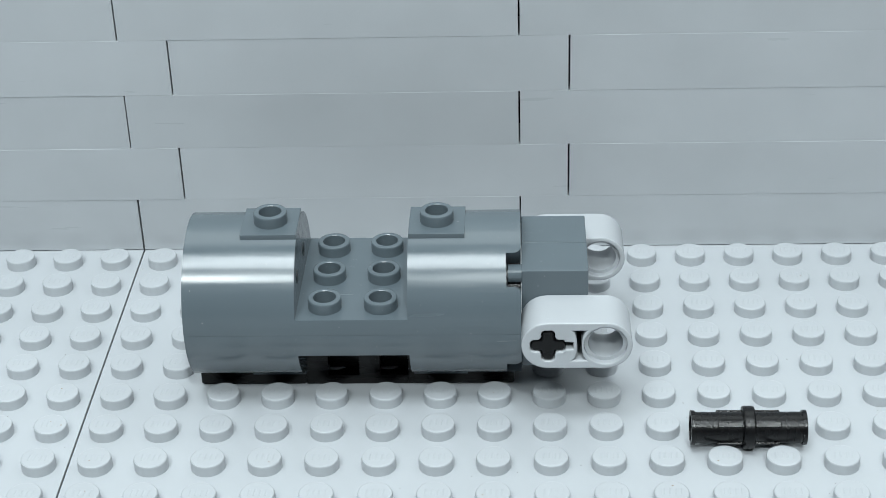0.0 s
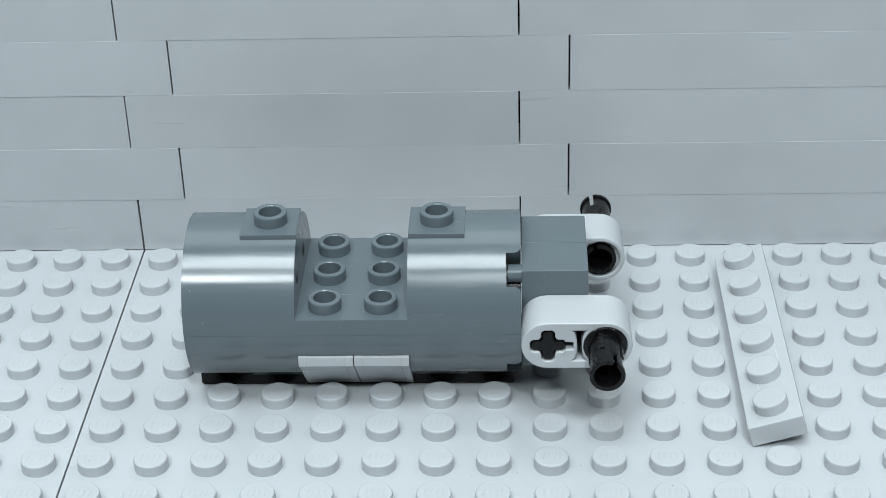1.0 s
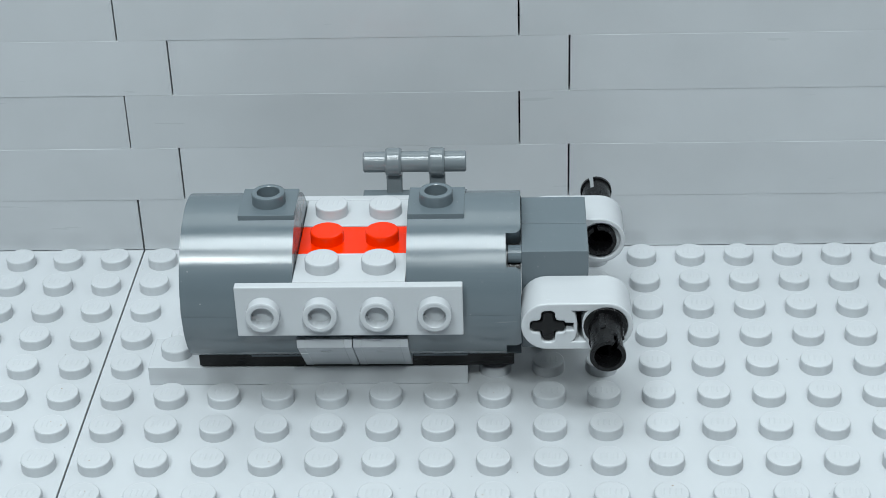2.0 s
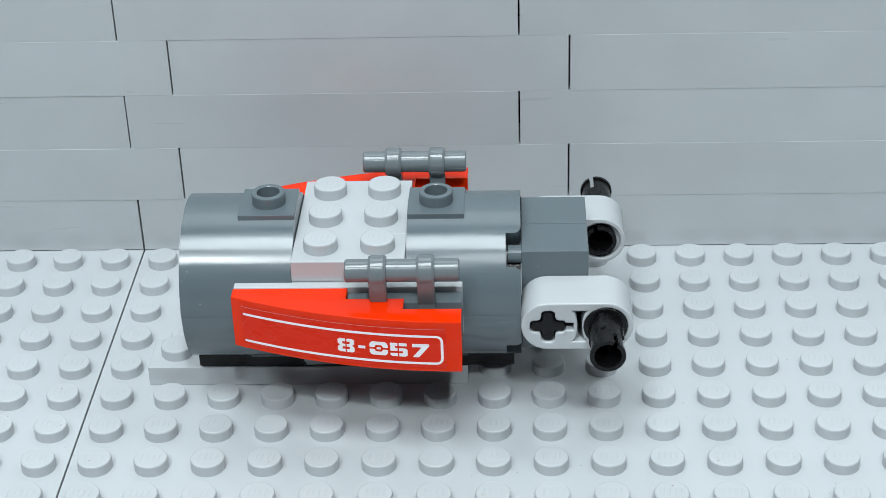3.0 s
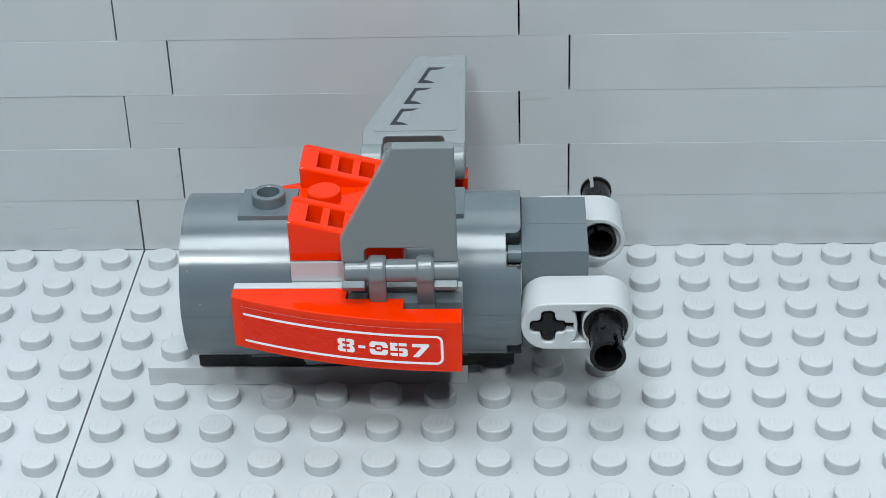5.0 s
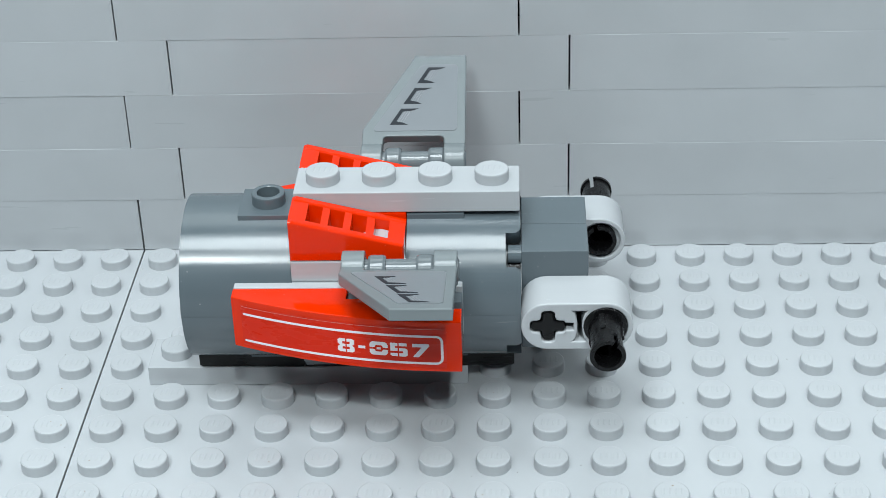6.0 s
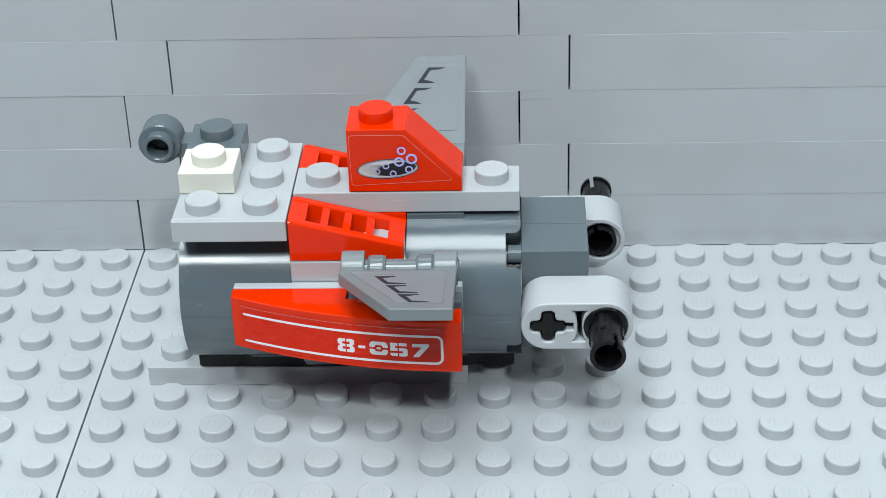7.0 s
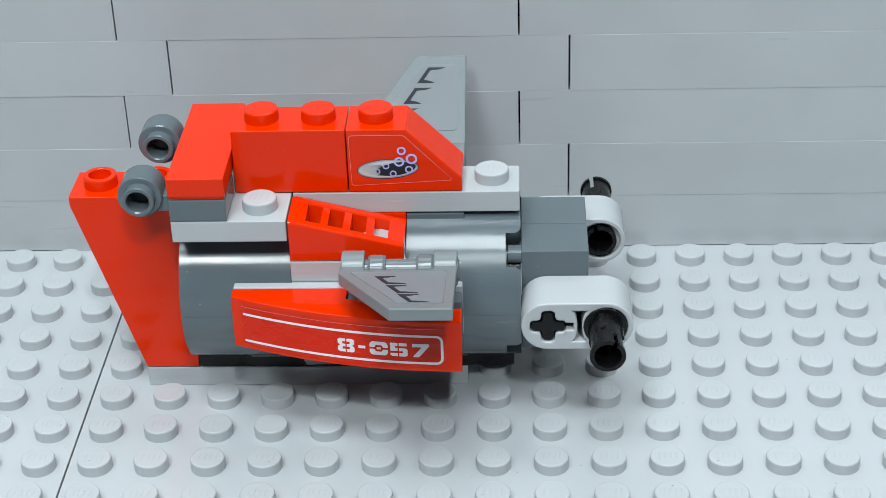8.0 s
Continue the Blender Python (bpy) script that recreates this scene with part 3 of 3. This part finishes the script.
def lamp_clip():
    bm = shell(8, 8, 3.2)
    ob = thing("ring_plate", bm, DARK_GREY, "dark grey one-stud plate with a side tube", "plate", "tube plates")
    studs(ob, DARK_GREY, [(4, 4, 3.2)])
    along = pose(-4.1, 0, 2.95) @ pose(0, 0, 0, -90, 0, 0)
    bm = lathe(bmesh.new(), [(0, 3.4), (1.55, 3.4), (1.55, 0.3), (1.7, 0.1), (2.1, 0.1), (2.25, 0.25), (2.25, 1.6), (2.95, 1.65), (3.1, 1.8), (3.1, 5.5), (2.85, 5.65), (2.25, 5.7),
                           (2.25, 7.1), (2.1, 7.25), (1.7, 7.25), (1.55, 7.1), (1.55, 4.0), (0, 4.0)], 32, along)
    box(bm, -2.4, 0.3, 2.2, 5.8, 0.5, 2.9, 0.15)
    part("tube", bm, DARK_GREY, ob, "hollow dark grey tube")
    return ob


def tall_inverted_slope():
    stand = pose(0, 0, 0, 90, 0, 0)
    outline = [(8.1, 0), (15.9, 0), (15.9, 28.8), (0.08, 28.8), (0.08, 27.4)]
    bm = flat("s", [outline], 7.84, RED, 0.14, pose(0, 4, 0) @ stand)
    ob = thing("tall_inverted_slope", bm, RED, "tall red inverted slope brick with open studs", "slope brick")
    studs(ob, RED, [(4, 4, 28.8), (12, 4, 28.8)], True)
    return ob


PRINT_PINK = plastic("pink_edge", (0.62, 0.22, 0.18), 0.35)
PRINT_PALE = plastic("pale_print", (0.55, 0.55, 0.55), 0.35)
MID_DARK = plastic("bar_grey_abs", (0.13, 0.15, 0.162), 0.14)

upper = cylinder_half(2.4, (122, 146), (-8, 0, 8), "glossy dark grey upper half cylinder with six open studs")
lower = cylinder_half(3.8, (31, 50), (-8, 0), "glossy dark grey lower half cylinder, upside down")
foot_a, foot_b = plate(2, 1, "black", BLACK, stud=False, name="foot_tile", category="tile", where="under the cylinder"), plate(2, 1, "black", BLACK, stud=False, name="foot_tile", category="tile", where="under the cylinder")
for f in (foot_a, foot_b):
    f.data.transform(Matrix.Diagonal((1, 1, 0.72, 1)))
bm = flat("s", [[(15.9, 0.02), (31.9, 0.02), (31.9, 8.2), (15.9, 8.2)], [(19.3, 1.6), (23.8, 1.6), (23.8, 6.6), (19.3, 6.6)], [(27.0, 1.6), (31.1, 1.6), (31.1, 6.6), (27.0, 6.6)]],
          2.0, BLACK, 0.1, pose(0, 1.2, 0) @ pose(0, 0, 0, 90, 0, 0))
box(bm, 15.9, 31.9, 2.3, 7.9, 0.02, 8.2, 0.1)
part("middle_bar", bm, BLACK, foot_a, "black socketed bar between the feet")
side_a, side_b = technic_brick(), technic_brick()
arm_a, arm_b = liftarm(), liftarm()
cross_axle = axle()
pin_a, pin_b = pin(), pin()
inv_a, inv_b = inverted_slope(), inverted_slope()
plate_1x6 = plate(6, 1, "light grey", LIGHT_GREY)
bracket_a, bracket_b = bracket("light grey bracket plate with four side studs"), bracket("light grey bracket plate with four side studs")
red_a, red_b = plate(2, 1, "red", RED), plate(2, 1, "red", RED)
handle_a, handle_b = handle_plate(), handle_plate()
curve_a, curve_b = curved_slope("red curved slope with a numbered sticker"), curved_slope("red curved slope with a numbered sticker")
deck = plate(2, 3, "light grey", LIGHT_GREY)
grille_a, grille_b = grille_slope(), grille_slope()
wing_a, wing_b = wing(False, "grey tapered wing flap with black vents"), wing(True, "grey tapered wing flap with black vents")
plate_1x4 = plate(4, 1, "light grey", LIGHT_GREY)
slope = slope_brick()
deck_left = plate(2, 3, "light grey", LIGHT_GREY)
ring_a, ring_b = lamp_clip(), lamp_clip()
white = plate(1, 1, "white", WHITE)
red_tile = plate(3, 1, "red", RED, stud=False, name="tile", category="tile")
red_brick = plate(2, 1, "red", RED, 9.6, name="brick", category="brick")
tail = tall_inverted_slope()


# ---- how the pieces come together, step by step ----
def steps(ob, rows):
    """Each row is (second, pose): ob jumps to the pose just before that second and rests there."""
    keys = [(rows[0][0], rows[0][1])]
    for t, m in rows[1:]:
        last = keys[-1][1]
        a, b = last.to_quaternion(), m.to_quaternion()
        b.make_compatible(a)
        n = 1 + int(a.rotation_difference(b).angle / radians(85))
        for k in range(n + 1):
            q = a.slerp(b, k / n)
            keys.append((t + (k - n) / FPS + (-1 / FPS if n == 1 else 0), Matrix.LocRotScale(last.translation.lerp(m.translation, k / n), q, None)))
    walk(ob, keys + [(8.0, keys[-1][1])])


def lifted(m):
    return mm(0, 0, 3.2) @ m


def tilted(cx, y0, z, roll):
    """A one-stud-wide plate lying askew, its length along y."""
    return mm(cx, y0, z) @ pose(0, 0, 0, 0, roll, 0) @ pose(0, 0, 0, 0, 0, 90) @ mm(0, -4, 0)


def spare(i):
    """A resting place among the spare pieces, beside the stage."""
    return mm(150 + 36 * (i % 3), -50 - 22 * (i // 3), 1.75)


def motions():
    for ob, m in ((upper, mm(16, -36, 13.9)), (lower, mm(16, -36, 13.88, 180)), (foot_a, mm(16, -40, 0.02)), (foot_b, mm(47, -40, 0.02)),
                  (side_a, mm(64.1, -44, 5.95)), (side_b, mm(64.1, -36, 5.95)), (arm_a, mm(67.7, -47.8, 14.3)), (arm_b, mm(67.9, -24.2, 14.3)),
                  (cross_axle, mm(67.7, -36, 14.3))):
        steps(ob, [(0, m), (1.1, lifted(m))])
    far, near = mm(75.9, -20, 14.3, 90, 0, 0) @ pose(0, 0, 0, 0, 0, 110), mm(75.6, -51.0, 14.3, 90, 0, 0) @ pose(0, 0, 0, 0, 0, 60)
    steps(pin_a, [(0, mm(95.5, -55.4, 3.05, 0, 90, 0)), (0.2, far), (1.1, lifted(far))])
    steps(pin_b, [(0, spare(0)), (0.3, mm(95.5, -55.2, 3.05, 35, 90, 0)), (0.4, near), (1.1, lifted(near))])
    a, b = mm(32, -36, 0.45), mm(40, -36, 0.45)
    steps(inv_a, [(0, spare(1)), (0.5, mm(91.9, -55.6, 0.05, 0, 0, 90)), (0.6, a), (1.1, lifted(a))])
    steps(inv_b, [(0, spare(2)), (0.8, mm(92.2, -55.9, 0.05, 0, 0, 90)), (0.9, b), (1.1, lifted(b))])
    steps(plate_1x6, [(0, spare(3)), (1.0, tilted(100.1, -56, 1.2, -17)), (1.1, mm(8.1, -40, 0.02))])
    steps(bracket_a, [(0, spare(5)), (1.2, mm(107.68, -49.94, 4.32, 0, 0, -2.45) @ pose(0, 0, 0, -57.1, 0.26, 0) @ pose(0, 0, 0, 0, 180, 0) @ pose(0, 0, 0, 90, 0, 0)), (1.4, mm(56, -24, 19.55, 0, 0, 180))])
    steps(red_a, [(0, spare(6)), (1.5, mm(88.1, -55.7, 0.05, 2.5)), (1.6, mm(32, -40, 19.5))])
    steps(bracket_b, [(0, spare(8)), (1.7, mm(72.8, -54.1, 4.2, -30, 0, 0)), (1.8, mm(24, -48, 19.65))])
    steps(handle_a, [(0, spare(9)), (1.9, mm(88.2, -53, 0.05)), (2.0, mm(56, -22.4, 14.2, 0, 0, 180))])
    steps(handle_b, [(0, spare(10)), (2.1, mm(88.2, -53, 0.05)), (2.2, mm(40, -49.6, 14.2))])
    steps(curve_a, [(0, spare(12)), (2.3, mm(76, -51, 0.05)), (2.5, mm(24, -22.65, 22.7, 180))])
    steps(curve_b, [(0, spare(14)), (2.6, mm(76, -51, 0.05)), (2.8, mm(24, -49.35, 14.7))])
    steps(deck, [(0, spare(15)), (2.9, mm(88.2, -56, 1.75)), (3.0, mm(32, -48, 22.85))])
    steps(grille_a, [(0, spare(16)), (3.2, mm(88.8, -55.3, 0.02)), (3.3, mm(32, -32, 26.1))])
    steps(red_b, [(0, spare(17)), (3.4, mm(88.1, -55.7, 0.02)), (3.5, mm(32, -40, 26.1))])
    steps(grille_b, [(0, spare(18)), (3.6, mm(88.25, -56.2, 1.6) @ pose(0, 0, 0, 0, -1.5, 13) @ pose(0, 0, 0, -11, 0, 0)), (3.8, mm(32, -48, 26.1))])
    hinge = mm(40.05, -20, 27.05)
    lean = [(4.0, 91), (4.1, 79), (4.2, 70), (4.3, 68), (4.4, 60), (4.5, 47), (4.6, 38), (4.7, 26)]
    steps(wing_a, [(0, spare(20)), (3.9, mm(104.5, -54.5, 2.8, 0, 0, 97))] + [(t, hinge @ pose(0, 0, 0, a, 0, 0)) for t, a in lean])
    hinge = mm(55.45, -52, 27.05, 0, 0, 180)
    lean = [(5.0, 85), (5.1, 76), (5.2, 66), (5.3, 56), (5.4, 45), (5.5, 36), (5.6, 25), (5.7, 13)]
    steps(wing_b, [(0, spare(22)), (4.8, mm(104.0, -40.5, 2.8, 0, 0, 85)), ] + [(t, hinge @ pose(0, 0, 0, a, 0, 0)) for t, a in lean])
    steps(plate_1x4, [(0, spare(23)), (5.9, tilted(101.1, -56, 1.2, 12)), (6.0, mm(32, -40, 29.35))])
    steps(slope, [(0, spare(25)), (6.2, mm(104.2, -47.8, 0.02, 0, 0, 180)), (6.3, mm(40, -40, 32.7))])
    steps(deck_left, [(0, spare(27)), (6.4, mm(88.2, -56, 1.75)), (6.5, mm(16, -48, 29.35))])
    steps(ring_a, [(0, spare(28)), (6.6, mm(96.0, -48.9, 1.75, 0, 0, -77)), (6.8, mm(16, -32, 32.65))])
    steps(white, [(0, spare(30) @ mm(10, 0, 0)), (6.9, mm(95.9, -55.8, 0.02)), (7.0, mm(16, -40, 32.65))])
    steps(ring_b, [(0, spare(31)), (7.1, mm(94.7, -51.2, 1.3, 0, 0, -56.5)), (7.2, mm(16, -48, 32.65))])
    steps(red_tile, [(0, spare(32)), (7.4, mm(104, -56.2, 1.2) @ pose(0, 0, 0, 1.3, 0, 0) @ pose(0, 0, 0, 0, 0, 90)), (7.5, mm(24, -48, 35.95, 0, 0, 90))])
    steps(red_brick, [(0, spare(33)), (7.6, mm(88.1, -55.8, 0.02)), (7.7, mm(24, -40, 32.7))])
    steps(tail, [(0, spare(35)), (7.8, mm(88.1, -55.8, 0.02)), (8.0, mm(0.1, -40, 3.4))])


# ---- dust and old marks on the baseplate ----
bm = bmesh.new()
rng = random.Random(9)
for k in range(70):
    x, y, r = rng.uniform(-24, 120), rng.uniform(-72, -2), rng.uniform(0.04, 0.1)
    lathe(bm, [(r, 0.0), (r * 0.8, 0.03), (0, 0.04)], 6, Matrix.Translation((x, y, 0.0)))
thing("dust", bm, plastic("dust", (0.16, 0.14, 0.12), 0.8), "tiny dark dust specks on the baseplates", "dust", kind="stuff")
bm = bmesh.new()
for k in range(34):
    x, y = 4 + 8 * rng.randint(-3, 14), 4 - 8 * rng.randint(2, 9)
    a, d, r = rng.uniform(0, 6.28), rng.uniform(0.2, 1.7), rng.uniform(0.06, 0.2)
    place = Matrix.Translation((x + d * math.cos(a), y + d * math.sin(a), 1.7)) @ pose(0, 0, 0, 0, 0, math.degrees(a)) @ Matrix.Diagonal((1, rng.uniform(0.4, 1), 1, 1))
    lathe(bm, [(r, 0.0), (r * 0.7, 0.012), (0, 0.014)], 7, place)
thing("dirt_marks", bm, plastic("dirt", (0.34, 0.27, 0.20), 0.7, 0.2), "small brownish dirt marks on the baseplate studs", "dirt", kind="stuff")

motions()
